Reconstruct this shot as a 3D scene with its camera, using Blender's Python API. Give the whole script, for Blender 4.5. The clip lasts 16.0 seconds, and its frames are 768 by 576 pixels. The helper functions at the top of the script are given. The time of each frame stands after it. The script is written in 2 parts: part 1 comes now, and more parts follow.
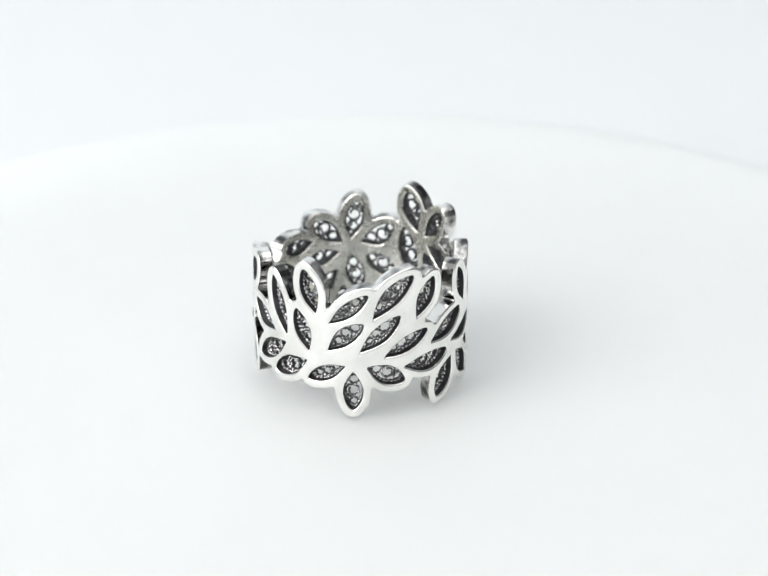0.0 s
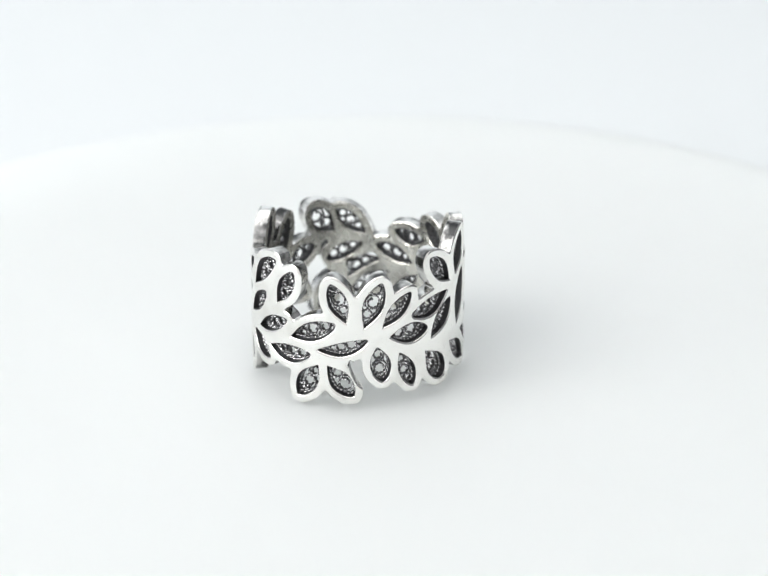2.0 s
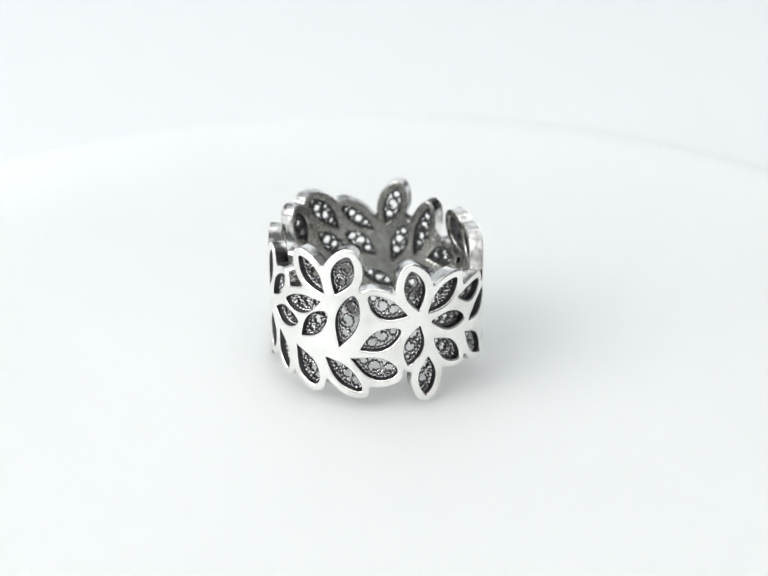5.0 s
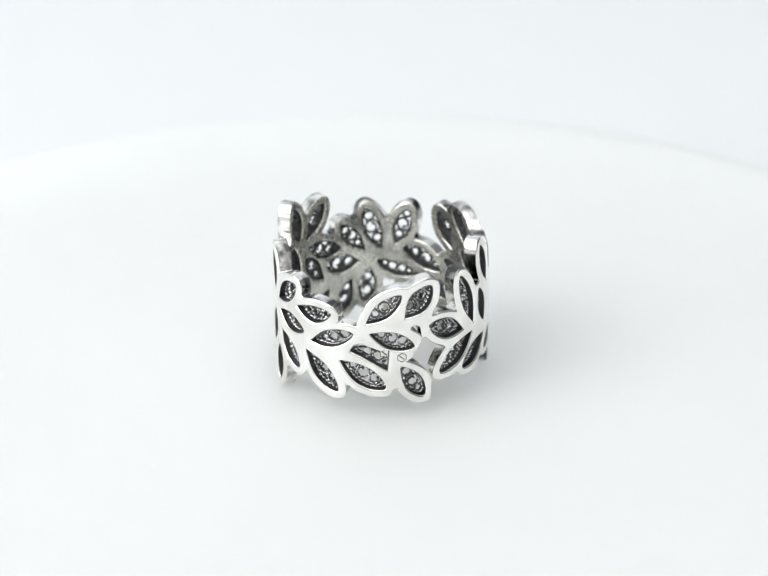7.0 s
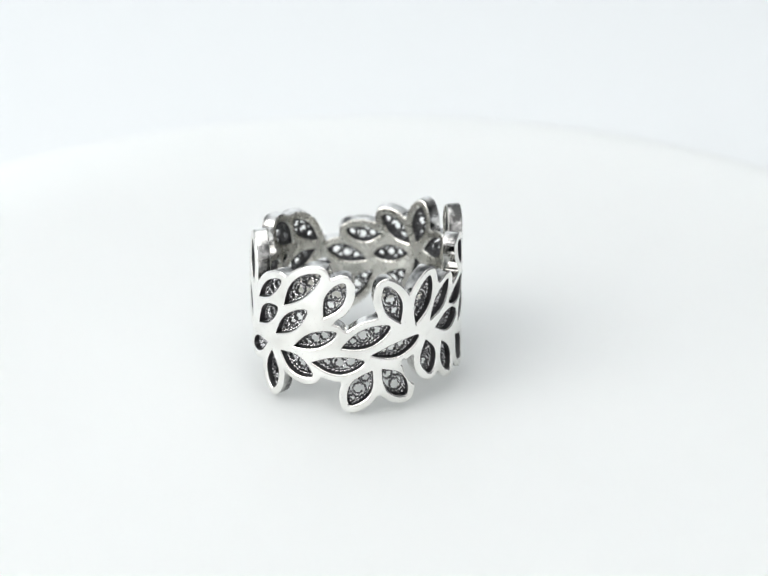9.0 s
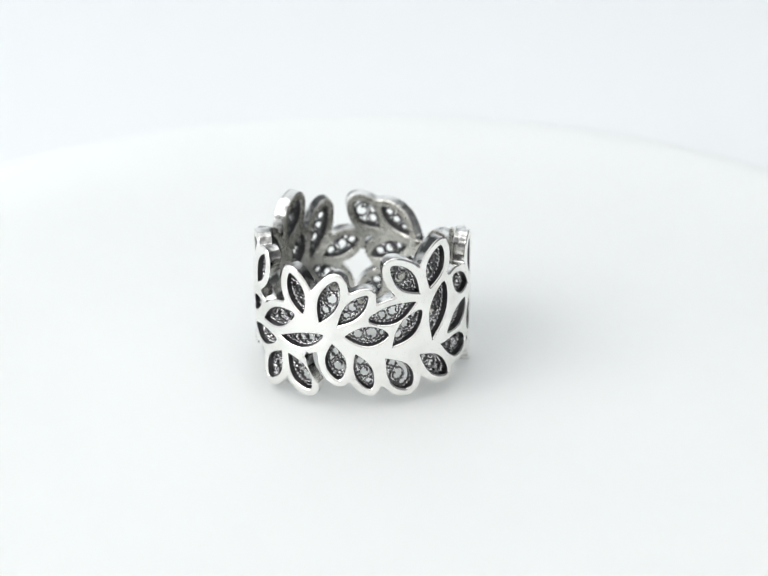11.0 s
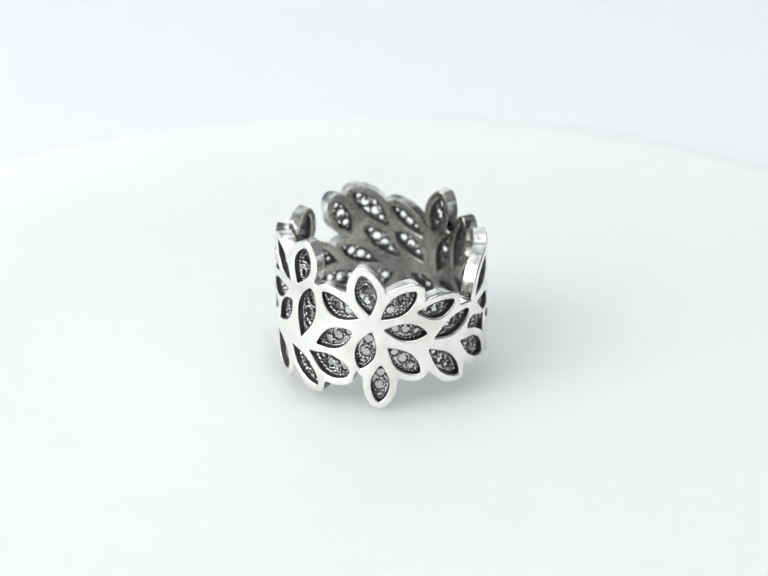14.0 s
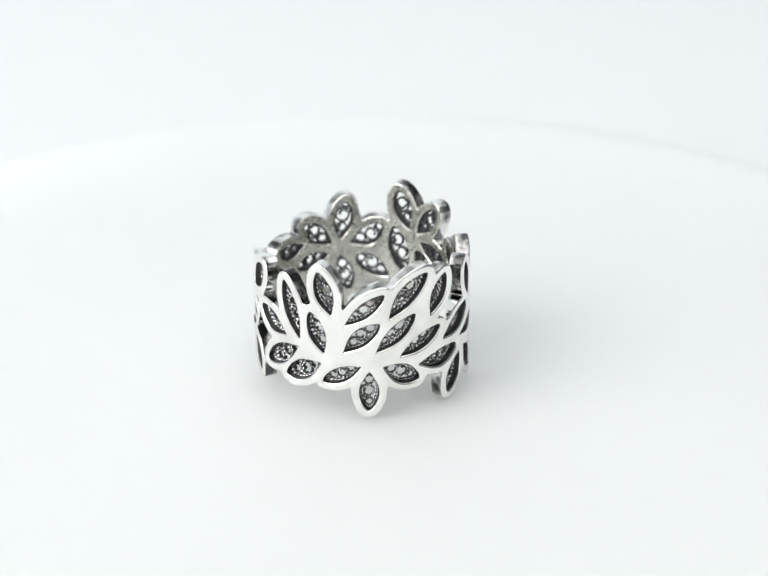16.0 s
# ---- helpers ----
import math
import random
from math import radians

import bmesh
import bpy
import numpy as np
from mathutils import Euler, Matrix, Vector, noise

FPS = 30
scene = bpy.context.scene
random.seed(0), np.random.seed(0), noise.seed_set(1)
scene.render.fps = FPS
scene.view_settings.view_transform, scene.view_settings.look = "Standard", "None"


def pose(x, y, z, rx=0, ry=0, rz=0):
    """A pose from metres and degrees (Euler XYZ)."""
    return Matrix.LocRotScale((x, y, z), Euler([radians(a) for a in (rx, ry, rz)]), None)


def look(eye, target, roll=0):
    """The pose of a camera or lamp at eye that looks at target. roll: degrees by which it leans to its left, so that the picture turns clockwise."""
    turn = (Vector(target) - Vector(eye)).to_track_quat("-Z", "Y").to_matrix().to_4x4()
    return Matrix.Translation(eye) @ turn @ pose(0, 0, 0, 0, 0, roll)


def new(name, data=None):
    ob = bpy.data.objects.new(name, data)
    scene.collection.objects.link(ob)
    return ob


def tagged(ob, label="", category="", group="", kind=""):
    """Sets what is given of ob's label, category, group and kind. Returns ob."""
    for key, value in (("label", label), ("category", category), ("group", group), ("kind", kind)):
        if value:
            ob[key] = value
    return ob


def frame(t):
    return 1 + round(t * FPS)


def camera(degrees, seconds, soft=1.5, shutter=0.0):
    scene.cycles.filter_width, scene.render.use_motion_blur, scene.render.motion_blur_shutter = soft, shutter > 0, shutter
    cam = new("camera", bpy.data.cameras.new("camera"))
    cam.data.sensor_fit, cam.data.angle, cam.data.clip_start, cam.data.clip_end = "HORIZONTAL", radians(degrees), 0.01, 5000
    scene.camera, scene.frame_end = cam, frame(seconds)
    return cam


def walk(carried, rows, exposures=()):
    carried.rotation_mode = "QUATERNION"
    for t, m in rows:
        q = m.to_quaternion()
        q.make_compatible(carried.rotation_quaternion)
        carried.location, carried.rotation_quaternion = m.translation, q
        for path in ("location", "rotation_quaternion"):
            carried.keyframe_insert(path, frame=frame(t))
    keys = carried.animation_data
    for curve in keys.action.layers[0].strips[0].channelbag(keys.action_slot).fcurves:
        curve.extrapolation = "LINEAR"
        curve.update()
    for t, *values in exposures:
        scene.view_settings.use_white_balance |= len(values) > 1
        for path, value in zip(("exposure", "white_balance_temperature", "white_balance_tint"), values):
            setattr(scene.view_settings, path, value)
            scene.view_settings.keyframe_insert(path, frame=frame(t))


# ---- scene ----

MM = 0.001

# ---- camera ----
cam = camera(20.0, 16.0, soft=1.5)
EYE = (0.0, -0.18530, 0.09576)
AIM = (0.00134, 0.0, 0.00795)
STAND = look(EYE, AIM, -0.24)
walk(cam, [(0.0, STAND), (16.0, STAND)])
cam.data.dof.use_dof = True
cam.data.dof.focus_distance = 0.198
cam.data.dof.aperture_fstop = 27.0

# ---- light: a white photo tent with a softbox above and one at the left ----
world = bpy.data.worlds.new("world")
world.use_nodes = True
world.node_tree.nodes["Background"].inputs["Color"].default_value = (0.98, 0.99, 0.995, 1)
world.node_tree.nodes["Background"].inputs["Strength"].default_value = 0.74
scene.world = world
scene.view_settings.exposure = 0.0


def softbox(name, watts, size, eye, target, color):
    data = bpy.data.lights.new(name, "AREA")
    data.shape, data.size, data.energy, data.color = "SQUARE", size, watts, color
    ob = new(name, data)
    ob.matrix_world = look(eye, target)
    return ob


softbox("softbox_above", 1.94, 0.86, (0.06, -0.07, 0.66), (0, 0, 0), (1.0, 1.0, 0.985))
softbox("softbox_side", 4.22, 0.68, (-0.58, -0.34, 0.45), (0, 0, 0.01), (1.0, 0.995, 0.98))


# ---- materials ----
def material(name, color, metal, rough, grain, grain_scale, bump, stain=0.0, stain_color=(0.1, 0.1, 0.1), stain_scale=300.0, ramp=(0.45, 0.75)):
    """A surface with fine grain in its gloss and relief, and larger stains in its colour."""
    m = bpy.data.materials.new(name)
    m.use_nodes = True
    t = m.node_tree
    b = t.nodes["Principled BSDF"]
    b.inputs["Metallic"].default_value = metal
    where = t.nodes.new("ShaderNodeTexCoord")
    fine = t.nodes.new("ShaderNodeTexNoise")
    fine.inputs["Scale"].default_value, fine.inputs["Detail"].default_value = grain_scale, 5
    wide = t.nodes.new("ShaderNodeTexNoise")
    wide.inputs["Scale"].default_value, wide.inputs["Detail"].default_value = stain_scale, 3
    for n in (fine, wide):
        t.links.new(where.outputs["Object"], n.inputs["Vector"])
    spread = t.nodes.new("ShaderNodeMapRange")
    spread.inputs["From Min"].default_value, spread.inputs["From Max"].default_value = 0.3, 0.7
    spread.inputs["To Min"].default_value, spread.inputs["To Max"].default_value = rough - grain, rough + grain
    t.links.new(fine.outputs["Fac"], spread.inputs["Value"])
    t.links.new(spread.outputs["Result"], b.inputs["Roughness"])
    amount = t.nodes.new("ShaderNodeMapRange")
    amount.inputs["From Min"].default_value, amount.inputs["From Max"].default_value = ramp
    amount.inputs["To Min"].default_value, amount.inputs["To Max"].default_value = 0.0, stain
    t.links.new(wide.outputs["Fac"], amount.inputs["Value"])
    mix = t.nodes.new("ShaderNodeMix")
    mix.data_type = "RGBA"
    mix.inputs["A"].default_value, mix.inputs["B"].default_value = (*color, 1), (*stain_color, 1)
    t.links.new(amount.outputs["Result"], mix.inputs["Factor"])
    t.links.new(mix.outputs["Result"], b.inputs["Base Color"])
    relief = t.nodes.new("ShaderNodeBump")
    relief.inputs["Strength"].default_value, relief.inputs["Distance"].default_value = bump, 0.0001
    t.links.new(fine.outputs["Fac"], relief.inputs["Height"])
    t.links.new(relief.outputs["Normal"], b.inputs["Normal"])
    return m


SILVER = material("polished_silver", (0.955, 0.945, 0.918), 1.0, 0.19, 0.06, 900.0, 0.22, 0.85, (0.72, 0.71, 0.675), 260.0)
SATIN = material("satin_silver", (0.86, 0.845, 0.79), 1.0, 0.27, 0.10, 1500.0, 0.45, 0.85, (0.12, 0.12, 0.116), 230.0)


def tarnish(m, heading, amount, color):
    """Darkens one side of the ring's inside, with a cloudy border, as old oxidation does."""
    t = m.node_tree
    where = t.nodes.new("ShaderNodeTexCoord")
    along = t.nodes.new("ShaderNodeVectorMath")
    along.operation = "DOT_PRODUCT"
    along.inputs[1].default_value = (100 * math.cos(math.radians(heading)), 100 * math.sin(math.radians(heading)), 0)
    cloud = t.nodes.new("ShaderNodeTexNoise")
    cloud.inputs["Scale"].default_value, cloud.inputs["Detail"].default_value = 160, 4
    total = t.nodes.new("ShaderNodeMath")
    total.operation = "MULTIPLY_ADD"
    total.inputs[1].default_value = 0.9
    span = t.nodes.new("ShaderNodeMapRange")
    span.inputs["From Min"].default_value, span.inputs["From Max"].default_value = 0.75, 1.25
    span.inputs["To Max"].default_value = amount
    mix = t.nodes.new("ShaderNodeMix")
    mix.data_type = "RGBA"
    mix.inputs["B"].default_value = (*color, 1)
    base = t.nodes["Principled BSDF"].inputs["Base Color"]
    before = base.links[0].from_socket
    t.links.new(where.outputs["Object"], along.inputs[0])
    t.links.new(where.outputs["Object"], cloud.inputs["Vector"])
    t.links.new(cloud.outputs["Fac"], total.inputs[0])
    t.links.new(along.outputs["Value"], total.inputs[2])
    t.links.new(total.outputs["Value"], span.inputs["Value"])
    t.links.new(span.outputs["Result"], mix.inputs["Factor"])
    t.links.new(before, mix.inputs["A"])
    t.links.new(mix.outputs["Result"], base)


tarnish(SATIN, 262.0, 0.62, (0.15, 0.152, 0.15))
EDGE = material("edge_silver", (0.94, 0.93, 0.91), 1.0, 0.13, 0.05, 1200.0, 0.3, 1.0, (0.09, 0.09, 0.09), 430.0, (0.42, 0.60))
BLACK = material("oxidised_silver", (0.13, 0.13, 0.133), 1.0, 0.42, 0.08, 1500.0, 0.3, 0.5, (0.04, 0.04, 0.045))
WIRE = material("filigree_silver", (0.80, 0.79, 0.80), 1.0, 0.20, 0.06, 2500.0, 0.2, 1.0, (0.04, 0.04, 0.045), 900.0)
PLATE = material("white_acrylic", (0.856, 0.894, 0.884), 0.0, 0.55, 0.05, 250.0, 0.02, 0.25, (0.845, 0.877, 0.868), 20.0)
sss = PLATE.node_tree.nodes["Principled BSDF"]
sss.inputs["Subsurface Weight"].default_value = 0.9
sss.inputs["Subsurface Radius"].default_value = (1.0, 1.0, 1.0)
sss.inputs["Subsurface Scale"].default_value = 0.0128
PAPER = material("white_paper", (0.836, 0.864, 0.880), 0.0, 0.75, 0.1, 600.0, 0.05, 0.2, (0.82, 0.85, 0.868), 12.0)
GREY = material("grey_cloth", (0.20, 0.20, 0.205), 0.0, 0.9, 0.05, 400.0, 0.1, 0.2, (0.17, 0.17, 0.175), 8.0)
CLOTH = material("tent_cloth", (0.88, 0.89, 0.90), 0.0, 0.9, 0.05, 400.0, 0.1, 0.2, (0.85, 0.86, 0.88), 8.0)


def mesh(name, verts, faces, materials, indices=None, smooth=True):
    data = bpy.data.meshes.new(name)
    data.from_pydata(verts, [], faces)
    for m in materials:
        data.materials.append(m)
    if indices is not None:
        data.polygons.foreach_set("material_index", indices)
    if smooth:
        data.polygons.foreach_set("use_smooth", [True] * len(faces))
    data.update()
    return data


def part(name, data, parent, label=""):
    ob = new(name, data)
    ob.parent = parent
    return tagged(ob, label)


# ---- the tent: table and backdrop in one sweep, walls and roof ----
def sweep():
    line = [(-0.50, -0.015), (0.45, -0.015)]
    line += [(0.45 + 0.15 * math.sin(a), 0.135 - 0.15 * math.cos(a)) for a in [i * math.pi / 24 for i in range(1, 13)]]
    line += [(0.60, 0.70)]
    verts, faces = [], []
    for back in (0.0, 0.004):
        for y, z in line:
            verts += [(-0.95, y + back, z - back), (0.50, y + back, z - back)]
    n = len(line)
    for k in range(n - 1):
        a = 2 * k
        faces.append((a, a + 1, a + 3, a + 2))
        faces.append((2 * n + a, 2 * n + a + 2, 2 * n + a + 3, 2 * n + a + 1))
    return mesh("backdrop", verts, faces, [PAPER])


def slab(name, x0, x1, y0, y1, z0, z1, mat):
    bm = bmesh.new()
    bmesh.ops.create_cube(bm, size=1, matrix=Matrix.LocRotScale(((x0 + x1) / 2, (y0 + y1) / 2, (z0 + z1) / 2), None, (x1 - x0, y1 - y0, z1 - z0)))
    data = bpy.data.meshes.new(name)
    bm.to_mesh(data)
    bm.free()
    data.materials.append(mat)
    return tagged(new(name, data), kind="structure")


tagged(new("backdrop", sweep()), "seamless white paper sweep under and behind the turntable", "backdrop", kind="structure")
slab("wall_right", 0.502, 0.51, -0.5, 0.6, -0.02, 0.70, GREY)
slab("wall_left", -0.96, -0.952, -0.5, 0.6, -0.02, 0.70, CLOTH)
slab("ceiling", -0.96, 0.51, -0.16, 0.61, 0.702, 0.71, CLOTH)


# ---- the turntable plate ----
def lathe(name, edge, mat):
    bm = bmesh.new()
    spun = [bm.verts.new((r, 0, z)) for r, z in edge]
    cuts = [bm.edges.new((p, q)) for p, q in zip(spun, spun[1:])]
    bmesh.ops.spin(bm, geom=spun + cuts, cent=(0, 0, 0), axis=(0, 0, 1), angle=2 * math.pi, steps=160, use_duplicate=False)
    bmesh.ops.remove_doubles(bm, verts=bm.verts, dist=1e-6)
    bmesh.ops.recalc_face_normals(bm, faces=bm.faces)
    data = bpy.data.meshes.new(name)
    bm.to_mesh(data)
    bm.free()
    data.polygons.foreach_set("use_smooth", [True] * len(data.polygons))
    data.materials.append(mat)
    return data


def turntable():
    table = tagged(new("turntable"), "round white turntable plate turning under the ring", "turntable")
    edge = [(0.0, 0.0), (0.02, 0.0), (0.05, 0.0), (0.0640, 0.0)]
    edge += [(0.0640 + 0.0065 * math.sin(a), -0.003 + 0.003 * math.cos(a)) for a in [i * math.pi / 16 for i in range(1, 17)]]
    edge += [(0.0, -0.006)]
    part("plate", lathe("plate", edge, PLATE), table)
    part("base", lathe("base", [(0.0, -0.006), (0.056, -0.006), (0.058, -0.0149), (0.0, -0.0149)], PLATE), table)
    return table


# ---- the ring: leaves cut from one band, each with its filigree ----
RADIUS, THICK, RIM, MELT = 10.0, 1.38, 0.72, 0.5
STEPS, ROWS_Z, STEP_Z = 720, 198, 0.0875
STEP_S = 2 * math.pi * RADIUS / STEPS
LOW = -0.3
leaves, gaps, stems = [], [], []


def reach(a, z):
    """The band's outer radius, which is a little out of round; the upper tips of one side lean in."""
    lean = 0.009 * (0.5 + 0.5 * math.cos(a - math.radians(252))) ** 3
    return RADIUS + 0.12 - 0.054 * math.cos(2 * a) - 0.144 * math.sin(2 * a) - lean * max(z - 8.5, 0.0) ** 2


def unrolled(shape):
    """Corners in degrees and mm, laid out on the unrolled band in mm."""
    return np.array([(math.radians(a) * RADIUS, z) for a, z in shape])


def leaf(a0, z0, a1, z1, width, belly=1.12, bend=0.0, blunt=0.62, rim=RIM, shape=None):
    """A leaf opening: from the stem at angle a0 and height z0 to the tip at a1, z1 (degrees, mm)."""
    rim += 0.04 if z1 > 11.3 else 0.0
    turn = (a1 - a0 + 180) % 360 - 180
    base = np.array([math.radians(a0) * RADIUS, z0])
    axis = np.array([math.radians(turn) * RADIUS, z1 - z0])
    length = float(np.hypot(*axis))
    along = axis / length
    across = np.array([-along[1], along[0]])
    u = 0.5 - 0.5 * np.cos(np.linspace(0, np.pi, 29))
    h = width / 2 * np.sin(np.pi * u ** belly).clip(0) ** (0.92 + (blunt - 0.92) * u)
    mid = bend * 4 * u * (1 - u) * length
    left = base + np.outer(u * length, along) + np.outer(mid + h, across)
    right = base + np.outer(u * length, along) + np.outer(mid - h, across)
    leaves.append(dict(base=base, along=along, across=across, length=length, width=width, belly=belly, bend=bend, blunt=blunt, rim=rim,
                       outline=np.vstack([left, right[-2:0:-1]]) if shape is None else unrolled(shape)))


leaf(266.2, 4.84, 266.0, 0.86, 1.86)
leaf(273.3, 5.24, 293.3, 3.55, 1.85)
leaf(262.3, 5.30, 241.4, 3.59, 1.48)
leaf(241.0, 5.33, 218.2, 3.27, 1.88)
leaf(227.1, 6.50, 201.8, 3.74, 1.88)
leaf(242.4, 6.31, 234.1, 10.23, 1.72)
leaf(227.9, 7.22, 216.5, 12.58, 1.68)
leaf(246.6, 10.19, 238.1, 14.15, 1.79)
leaf(252.7, 6.67, 271.8, 9.49, 1.67, bend=0.03)
leaf(253.4, 9.38, 274.3, 12.29, 1.38)
leaf(269.6, 6.72, 290.9, 10.06, 1.59)
leaf(276.4, 9.94, 298.7, 13.73, 1.80, bend=0.05)
leaf(299.9, 9.61, 311.1, 13.13, 1.71)
leaf(282.2, 6.11, 306.8, 8.20, 1.49)
leaf(292.9, 4.95, 321.0, 5.29, 1.73, bend=-0.05)
leaf(308.9, 6.68, 334.7, 8.63, 1.83)
leaf(325.2, 4.39, 313.0, 0.93, 2.02)
leaf(329.8, 4.46, 343.8, 1.40, 2.01)
leaf(324.1, 5.94, 351.6, 7.09, 1.39, bend=-0.07)
leaf(340.4, 8.84, 332.1, 12.64, 1.80)
leaf(349.4, 8.29, 359.2, 12.66, 1.91)
leaf(359.3, 8.24, 15.6, 11.29, 1.59)
leaf(3.1, 7.21, 26.6, 7.24, 1.94)
leaf(356.2, 6.40, 359.9, 2.76, 1.98)
leaf(8.7, 5.49, 17.0, 1.88, 1.69)
leaf(24.5, 4.96, 39.2, 1.60, 2.30, belly=1.35, blunt=0.5)
leaf(42.6, 10.11, 15.9, 8.89, 1.82, bend=0.05)
leaf(44.6, 10.93, 28.1, 14.00, 1.84)
leaf(28.7, 6.02, 45.9, 9.09, 1.89)
leaf(51.0, 11.11, 58.8, 14.94, 2.20)
leaf(52.9, 5.79, 61.6, 11.17, 2.24, belly=1.2)
leaf(64.3, 5.79, 86.0, 7.75, 1.96)
leaf(44.7, 4.64, 65.1, 1.61, 1.78)
leaf(58.9, 4.90, 84.1, 3.47, 2.21, belly=1.35, blunt=0.5, bend=-0.03)
leaf(89.8, 9.15, 69.0, 11.18, 1.96, bend=0.07)
leaf(95.8, 9.53, 91.5, 13.50, 1.99)
leaf(101.0, 9.18, 119.9, 11.70, 1.90)
leaf(102.8, 8.21, 125.6, 7.42, 1.69)
leaf(96.5, 7.98, 90.2, 4.19, 1.90)
leaf(104.3, 6.38, 121.6, 3.53, 1.79)
leaf(101.2, 4.69, 100.1, 0.83, 1.74)
leaf(120.1, 9.75, 142.8, 9.95, 1.62, bend=-0.08)
leaf(129.9, 6.78, 154.7, 8.32, 1.68)
leaf(126.4, 5.79, 146.1, 2.32, 1.75)
leaf(147.0, 5.57, 171.5, 2.90, 1.90)
leaf(152.9, 6.75, 173.4, 5.75, 1.70, belly=1.6, blunt=0.3, rim=0.45,
     shape=[(152.6, 6.60), (155.0, 7.20), (158.2, 7.44), (163.5, 7.08), (169.0, 6.72), (173.6, 6.80), (173.2, 5.70), (172.6, 4.72), (166.0, 5.42), (159.0, 6.12)])
leaf(161.1, 9.38, 179.9, 12.10, 1.64)
leaf(163.0, 8.46, 187.0, 6.91, 1.66)
leaf(179.1, 5.10, 192.6, 1.80, 1.75)
leaf(181.5, 9.84, 196.9, 12.60, 2.16)
leaf(218.6, 7.21, 195.2, 8.75, 1.95)


def stem(a0, z0, a1, z1, width):
    """Plain metal between two leaves, with no opening: ends as for leaf()."""
    p = np.array([math.radians(a0) * RADIUS, z0])
    q = np.array([math.radians(a1) * RADIUS, z1])
    stems.append((p, q, width / 2))


stem(183.0, 9.50, 195.0, 9.55, 0.8)
stem(188.5, 7.75, 193.0, 7.95, 0.6)
stem(177.0, 6.20, 183.5, 6.25, 1.2)


def gap(a0, z0, a1, z1, width):
    """A crevice that stays open between neighbouring leaves: ends as for leaf()."""
    p = np.array([math.radians(a0) * RADIUS, z0])
    q = np.array([math.radians(a1) * RADIUS, z1])
    side = np.array([-(q - p)[1], (q - p)[0]]) / np.hypot(*(q - p)) * width / 2
    u = np.linspace(0, 1, 13)[:, None]
    h = np.sin(np.pi * u).clip(0) ** 0.8
    gaps.append(np.vstack([p + (q - p) * u + side * h, (p + (q - p) * u - side * h)[-2:0:-1]]))


gaps.append(unrolled([(191.4, 7.55), (195.5, 7.15), (200.1, 6.50), (198.6, 5.20), (197.0, 3.40), (194.6, 4.85), (191.6, 5.70), (186.4, 6.22), (189.2, 6.75)][::-1]))
gaps.append(unrolled([(184.6, 8.85), (187.4, 9.05), (190.0, 8.75), (190.9, 7.85), (189.0, 8.25)][::-1]))
gap(197.4, 3.6, 197.0, 1.0, 0.22)
gap(341.5, 5.2, 350.5, 2.0, 1.1)
gap(88.2, 3.9, 89.2, 0.6, 0.85)


def outline_distance(points, loop):
    """Signed distance from points to a closed loop, negative inside."""
    a, b = loop, np.roll(loop, -1, 0)
    e = b - a
    w = points[:, None, :] - a[None]
    f = ((w * e).sum(-1) / ((e * e).sum(-1) + 1e-12)).clip(0, 1)
    d = np.sqrt(((w - f[..., None] * e) ** 2).sum(-1).min(1))
    py, ay, by = points[:, 1][:, None], a[:, 1], b[:, 1]
    cross = e[:, 0] * w[..., 1] - e[:, 1] * w[..., 0]
    wind = ((ay <= py) & (by > py) & (cross > 0)).sum(1) - ((ay > py) & (by <= py) & (cross < 0)).sum(1)
    return np.where(wind != 0, -d, d)


def fields():
    """Over the unrolled band: the outer outline, the openings, and which leaf lies nearest."""
    far = 9.0
    outer = np.full((STEPS, ROWS_Z), far)
    holes = np.full((STEPS, ROWS_Z), far)
    near = np.full((STEPS, ROWS_Z), far)
    owner = np.zeros((STEPS, ROWS_Z), int)
    zs = LOW + STEP_Z * np.arange(ROWS_Z)
    for k, lf in enumerate(leaves):
        lo, hi = lf["outline"].min(0) - 1.9, lf["outline"].max(0) + 1.9
        i = np.arange(math.floor(lo[0] / STEP_S), math.ceil(hi[0] / STEP_S))
        j = np.nonzero((zs > lo[1]) & (zs < hi[1]))[0]
        g = np.stack(np.meshgrid(i * STEP_S, zs[j], indexing="ij"), -1).reshape(-1, 2)
        d = outline_distance(g, lf["outline"]).reshape(len(i), len(j))
        box = np.ix_(i % STEPS, j)
        o, n = outer[box], d - lf["rim"]
        h = np.clip(0.5 + 0.5 * (o - n) / MELT, 0, 1)
        outer[box] = np.where(o >= far, n, o + (n - o) * h - MELT * h * (1 - h))
        holes[box] = np.minimum(holes[box], d)
        closer = n < near[box]
        near[box] = np.where(closer, n, near[box])
        owner[box] = np.where(closer, k, owner[box])
    for p, q, half in stems:
        i = np.arange(math.floor((min(p[0], q[0]) - 2) / STEP_S), math.ceil((max(p[0], q[0]) + 2) / STEP_S))
        g = np.stack(np.meshgrid(i * STEP_S, zs, indexing="ij"), -1)
        u = (((g - p) @ (q - p)) / ((q - p) @ (q - p))).clip(0, 1)
        n = np.hypot(*np.moveaxis(g - p - u[..., None] * (q - p), -1, 0)) - half
        outer[i % STEPS] = np.minimum(outer[i % STEPS], n)
    return outer, holes, owner


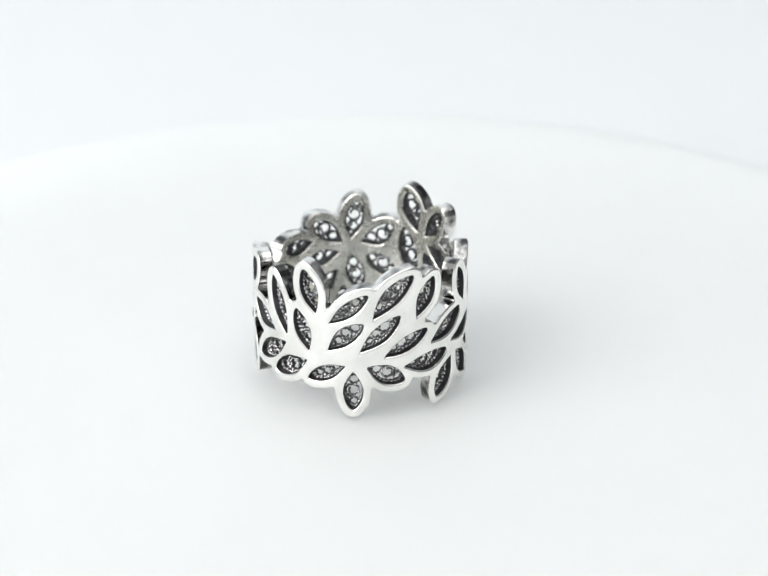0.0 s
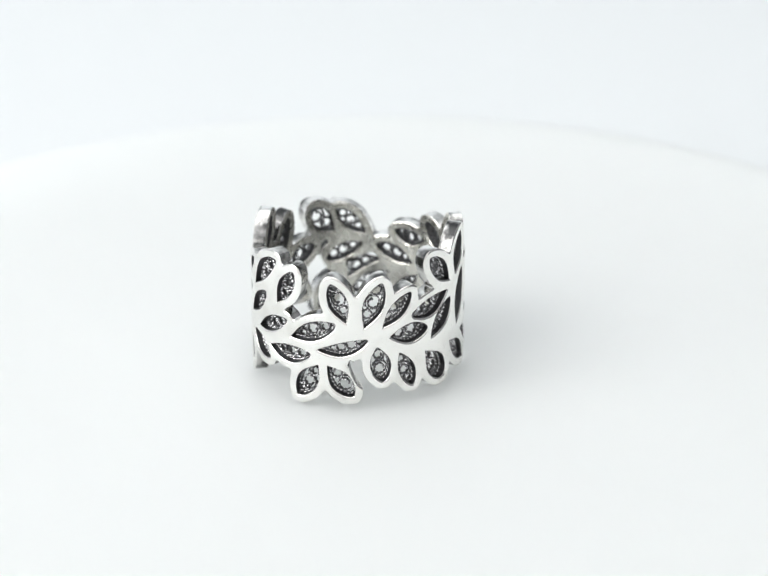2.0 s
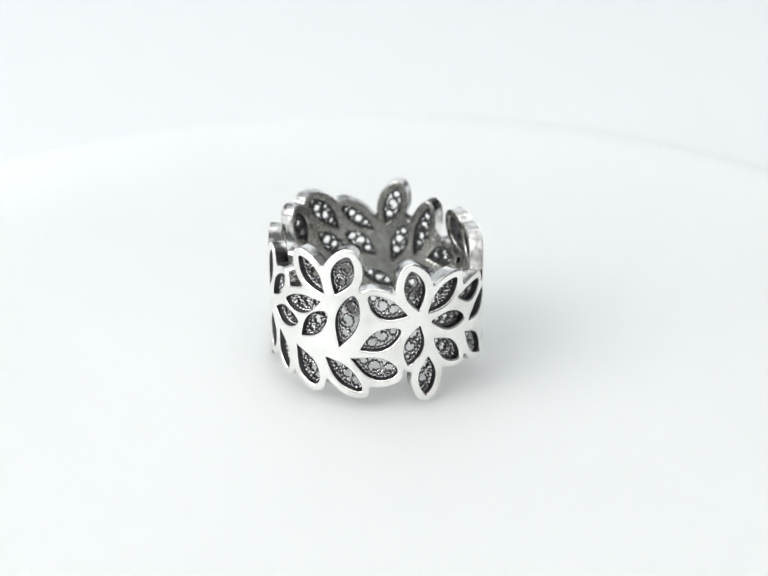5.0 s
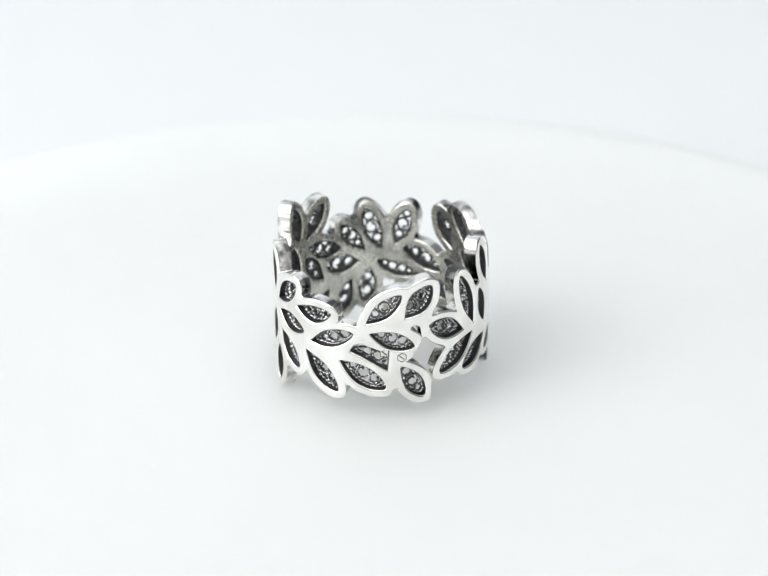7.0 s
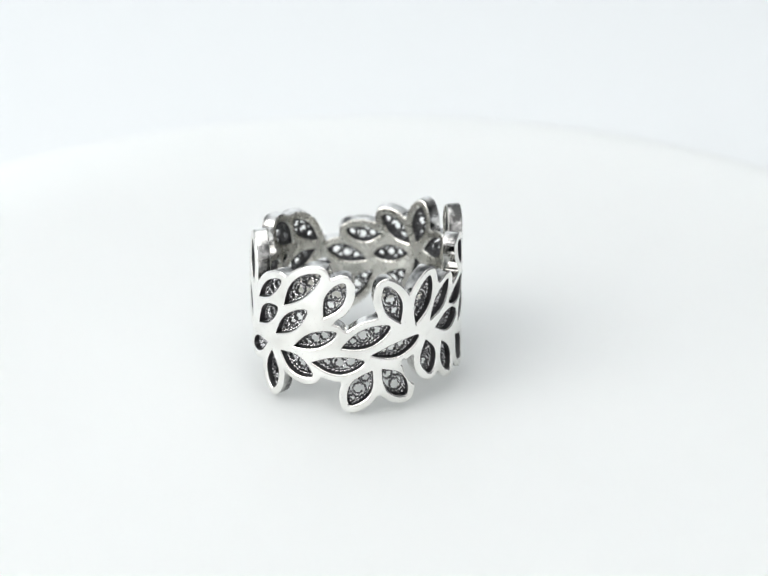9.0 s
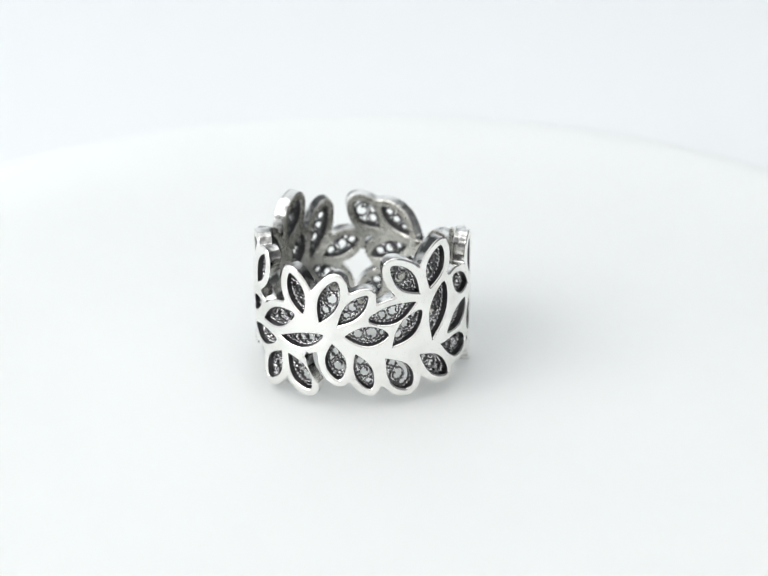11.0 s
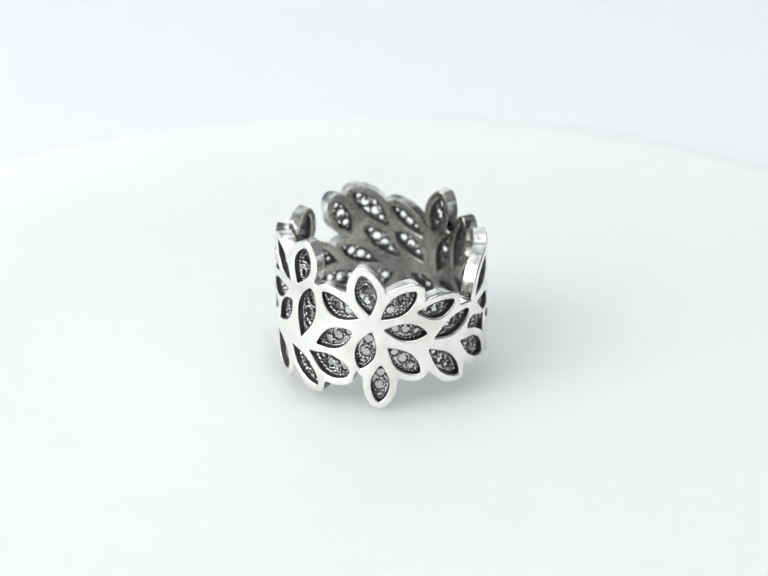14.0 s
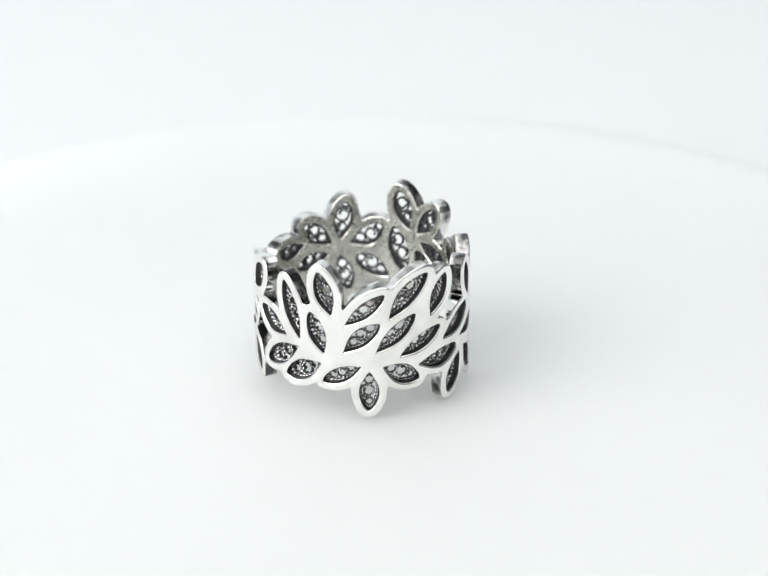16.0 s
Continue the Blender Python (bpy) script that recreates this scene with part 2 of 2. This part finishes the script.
def closed_up(outer):
    """The outline with its enclosed crevices filled: only gaps that reach the band's edge stay open."""
    space = outer > 0
    free = np.zeros_like(space)
    free[:, 0], free[:, -1] = space[:, 0], space[:, -1]
    while True:
        grown = free | np.roll(free, 1, 0) | np.roll(free, -1, 0)
        grown[:, 1:] |= free[:, :-1]
        grown[:, :-1] |= free[:, 1:]
        grown &= space
        if (grown == free).all():
            break
        free = grown
    edge = free
    for _ in range(6):
        wider = edge | np.roll(edge, 1, 0) | np.roll(edge, -1, 0)
        wider[:, 1:] |= edge[:, :-1]
        wider[:, :-1] |= edge[:, 1:]
        edge = wider
    return np.where(edge & ~(space & ~free), outer, np.minimum(outer, -0.4))


def band_pieces():
    """Each leaf's share of the band as verts, faces and material numbers."""
    outer, holes, owner = fields()
    outer = closed_up(outer)
    zs = LOW + STEP_Z * np.arange(ROWS_Z)
    for loop in gaps:
        i = np.arange(math.floor((loop[:, 0].min() - 1) / STEP_S), math.ceil((loop[:, 0].max() + 1) / STEP_S))
        g = np.stack(np.meshgrid(i * STEP_S, zs, indexing="ij"), -1).reshape(-1, 2)
        d = outline_distance(g, loop).reshape(len(i), ROWS_Z)
        outer[i % STEPS] = np.maximum(outer[i % STEPS], -d)
    f = np.maximum(outer, -holes)
    inside = f < 0
    out = [dict(index={}, verts=[], faces=[], mats=[]) for _ in leaves]

    def vert(piece, key, s, z, depth, layer):
        at = piece["index"].get((key, layer))
        if at is None:
            at = piece["index"][(key, layer)] = len(piece["verts"])
            drop = 0.11 * (1 - min(1.0, depth / 0.17)) ** 2
            a = s / RADIUS
            r = reach(a, z) - drop if layer in (0, 2) else reach(a, z) - THICK + drop
            piece["verts"].append((r * math.cos(a) * MM, r * math.sin(a) * MM, z * MM))
        return at

    some = inside | np.roll(inside, -1, 0)
    some = some[:, :-1] | some[:, 1:]
    for i, j in np.argwhere(some):
        i, j = int(i), int(j)
        corners = [(i, j), (i + 1, j), (i + 1, j + 1), (i, j + 1)]
        v = [f[a % STEPS, b] for a, b in corners]
        loop = []
        for k in range(4):
            (a, b), (c, d), p, q = corners[k], corners[(k + 1) % 4], v[k], v[(k + 1) % 4]
            if p < 0:
                loop.append((((a % STEPS), b), a * STEP_S, LOW + b * STEP_Z, -p, False))
            if (p < 0) != (q < 0):
                w = min(max(p / (p - q), 0.02), 0.98)
                key = tuple(sorted(((a % STEPS, b), (c % STEPS, d))))
                loop.append((key, (a + (c - a) * w) * STEP_S, LOW + (b + (d - b) * w) * STEP_Z, 0.0, True))
        if len(loop) < 3:
            continue
        piece = out[owner[i, j]]
        face = [vert(piece, key, s, z, d, 0) for key, s, z, d, _ in loop]
        back = [vert(piece, key, s, z, d, 1) for key, s, z, d, _ in loop]
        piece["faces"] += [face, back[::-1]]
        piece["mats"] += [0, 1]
        for k in range(len(loop)):
            p, q = loop[k], loop[(k + 1) % len(loop)]
            if p[4] and q[4]:
                hole = -holes[i, j] > outer[i, j]
                m = [vert(piece, p[0], p[1], p[2], 0, 2), vert(piece, q[0], q[1], q[2], 0, 2), vert(piece, q[0], q[1], q[2], 0, 3), vert(piece, p[0], p[1], p[2], 0, 3)]
                piece["faces"].append(m[::-1])
                piece["mats"].append(2 if hole else 3)
    return out


def even(path, closed, step):
    """The path with points at equal steps, three to a bead."""
    p = np.vstack([path, path[:1]]) if closed else path
    far = np.r_[0, np.cumsum(np.hypot(*np.diff(p, axis=0).T))]
    n = max(3 * round(far[-1] / step / 3), 6)
    at = np.linspace(0, far[-1], n + 1)
    at = at[:-1] if closed else at
    return np.stack([np.interp(at, far, p[:, 0]), np.interp(at, far, p[:, 1])], -1)


def wire(verts, faces, path, closed, wide, tall, sides=6, bead=0.0, depth=0.86):
    """A twisted wire, swelling bead by bead, along a path on the unrolled band."""
    if bead:
        path = even(path, closed, 0.135)
    n = len(path)
    ahead = np.roll(path, -1, 0) - np.roll(path, 1, 0)
    if not closed:
        ahead[0], ahead[-1] = path[1] - path[0], path[-1] - path[-2]
    ahead /= np.hypot(ahead[:, 0], ahead[:, 1])[:, None] + 1e-9
    first = len(verts)
    for k in range(n):
        side = np.array([-ahead[k][1], ahead[k][0]])
        swell = 1 + bead * (0.6 if k % 3 else -1.2)
        for m in range(sides):
            b = 2 * math.pi * (m - 0.5) / sides
            p = path[k] + side * (wide * swell * math.cos(b))
            a = p[0] / RADIUS
            r = reach(a, p[1]) - depth + tall * swell * math.sin(b)
            verts.append((r * math.cos(a) * MM, r * math.sin(a) * MM, p[1] * MM))
    for k in range(n if closed else n - 1):
        for m in range(sides):
            a, b = first + k * sides, first + (k + 1) % n * sides
            faces.append((a + m, b + m, b + (m + 1) % sides, a + (m + 1) % sides))


def filigree(lf, rnd):
    """The scrolls of twisted wire in one leaf: a border wire and a row of coils along the leaf."""
    verts, faces = [], []

    def half(u):
        return lf["width"] / 2 * max(math.sin(math.pi * u ** lf["belly"]), 0) ** (0.92 + (lf["blunt"] - 0.92) * u)

    def spot(u, v):
        mid = lf["bend"] * 4 * u * (1 - u) * lf["length"]
        return lf["base"] + lf["along"] * (u * lf["length"]) + lf["across"] * (mid + v)

    border = []
    us = np.linspace(0.06, 0.95, 28)
    for u in us:
        border.append(spot(u, max(half(u) - 0.09, 0.02)))
    for u in us[::-1]:
        border.append(spot(u, -max(half(u) - 0.09, 0.02)))
    wire(verts, faces, np.array(border), True, 0.093, 0.26, bead=0.42)
    u, flip = 0.13, rnd.choice((1, -1))
    while u < 0.90:
        room = half(u) - 0.13
        if room < 0.24:
            u += 0.02
            continue
        r = room
        for _ in range(4):
            r = min(max(half(u + r / lf["length"]) - 0.14, 0.16), 0.84)
        r *= rnd.uniform(0.92, 1.0)
        u += r / lf["length"]
        if u > 0.93:
            break
        sway = max(min(half(u) - 0.12 - r, 0.3), 0.0) * flip
        big = r > 0.58
        start, turns = rnd.uniform(0, 6.28), rnd.uniform(1.3, 1.5) if big else rnd.uniform(1.02, 1.15)
        path = []
        for k in range(40):
            g = k / 39
            rr = r * (1 - (0.55 if big else 0.2) * g ** 1.7)
            b = start + flip * turns * 2 * math.pi * g
            path.append(spot(u + rr * math.cos(b) / lf["length"], sway + rr * math.sin(b)))
        wire(verts, faces, np.array(path), False, 0.090, 0.28, bead=0.38)
        u += r / lf["length"] * 0.94
        flip = -flip
    tops = [0 if k % 6 in (1, 2) and (k // 6 + 2) % 3 != 1 else 1 for k in range(len(faces))]
    return mesh("filigree", verts, faces, [WIRE, BLACK], tops)


def hallmark(angle, z, sides, size, sunk, mats):
    """A small many-sided stamp let into the band, with a raised border and a slanting stroke."""
    verts, faces = [], []
    c = np.array([math.radians(angle) * RADIUS, z])
    turns = [(k + 0.5) * 2 * math.pi / sides for k in range(sides)]
    rim = np.array([c + size * np.array([math.cos(b), math.sin(b)]) for b in turns])
    for deep in (sunk, sunk + 0.25):
        for p in rim:
            a = p[0] / RADIUS
            r = reach(a, p[1]) - deep
            verts.append((r * math.cos(a) * MM, r * math.sin(a) * MM, p[1] * MM))
    faces.append(tuple(range(sides)))
    for k in range(sides):
        faces.append((k, k + sides, (k + 1) % sides + sides, (k + 1) % sides))
    plain = len(faces)
    wire(verts, faces, rim, True, 0.04, 0.05, depth=sunk)
    wire(verts, faces, np.array([c + (-0.5 * size, 0.4 * size), c, c + (0.45 * size, -0.4 * size)]), False, 0.05, 0.05, depth=sunk)
    return mesh("hallmark", verts, faces, mats, [0] * plain + [1] * (len(faces) - plain), smooth=False)


def filigree_ring():
    ring = new("ring")
    tagged(ring, "wide silver ring of open filigree leaves standing on white turntable", "ring")
    rnd = random.Random(4)
    for lf, piece in zip(leaves, band_pieces()):
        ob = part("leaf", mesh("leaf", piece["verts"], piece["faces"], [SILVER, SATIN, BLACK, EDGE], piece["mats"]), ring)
        part("filigree", filigree(lf, rnd), ob, "dark oxidised coils of twisted silver wire")
    part("hallmark", hallmark(179.9, 6.02, 6, 0.44, -0.02, [SATIN, BLACK]), ring, "small six-sided stamped mark")
    part("hallmark", hallmark(170.9, 6.45, 4, 0.50, 0.25, [SATIN, BLACK]), ring, "small square stamped mark")
    return ring


plate = turntable()
ring = filigree_ring()


# ---- turning: seconds and degrees turned; slow, with a quick spell each round ----
TURN = [
    (0, 0), (0.1, 9.7), (0.2, 19.2), (0.27, 25.4), (0.35, 28.0), (0.5, 32.4), (1, 47.1), (1.5, 61.2),
    (2, 76.2), (2.5, 90.4), (3, 105.1), (3.5, 119.2), (4, 134.4), (4.2, 140.3), (5.25, 170.7), (6.3, 201.3),
    (6.44, 205.8), (6.52, 211.0), (6.75, 235.0), (7, 259.7), (7.25, 283.3), (7.5, 306.4), (7.75, 331.2), (8, 356.4),
    (8.2, 375.6), (8.3, 384.9), (8.38, 387.5), (8.5, 391.1), (9, 406.6), (9.2, 412.4), (10.25, 441.8), (11.3, 471.3),
    (11.5, 477.3), (12, 492.6), (12.5, 507.0), (13, 522.2), (13.5, 536.7), (14, 551.7), (14.4, 563.1), (14.48, 565.5),
    (14.56, 571.7), (14.75, 591.2), (15, 615.6), (15.25, 640.2), (15.5, 664.4), (15.75, 688.4), (16, 712.4),
]


def motions():
    on_plate, turning = [], []
    for t, deg in TURN:
        a = math.radians(-deg)
        x, y = -0.89 * MM, -0.93 * MM
        on_plate.append((t, pose(x * math.cos(a) - y * math.sin(a), x * math.sin(a) + y * math.cos(a), 0, 0, 0, -deg)))
        turning.append((t, pose(0, 0, 0, 0, 0, -deg)))
    walk(ring, on_plate)
    walk(plate, turning)


motions()
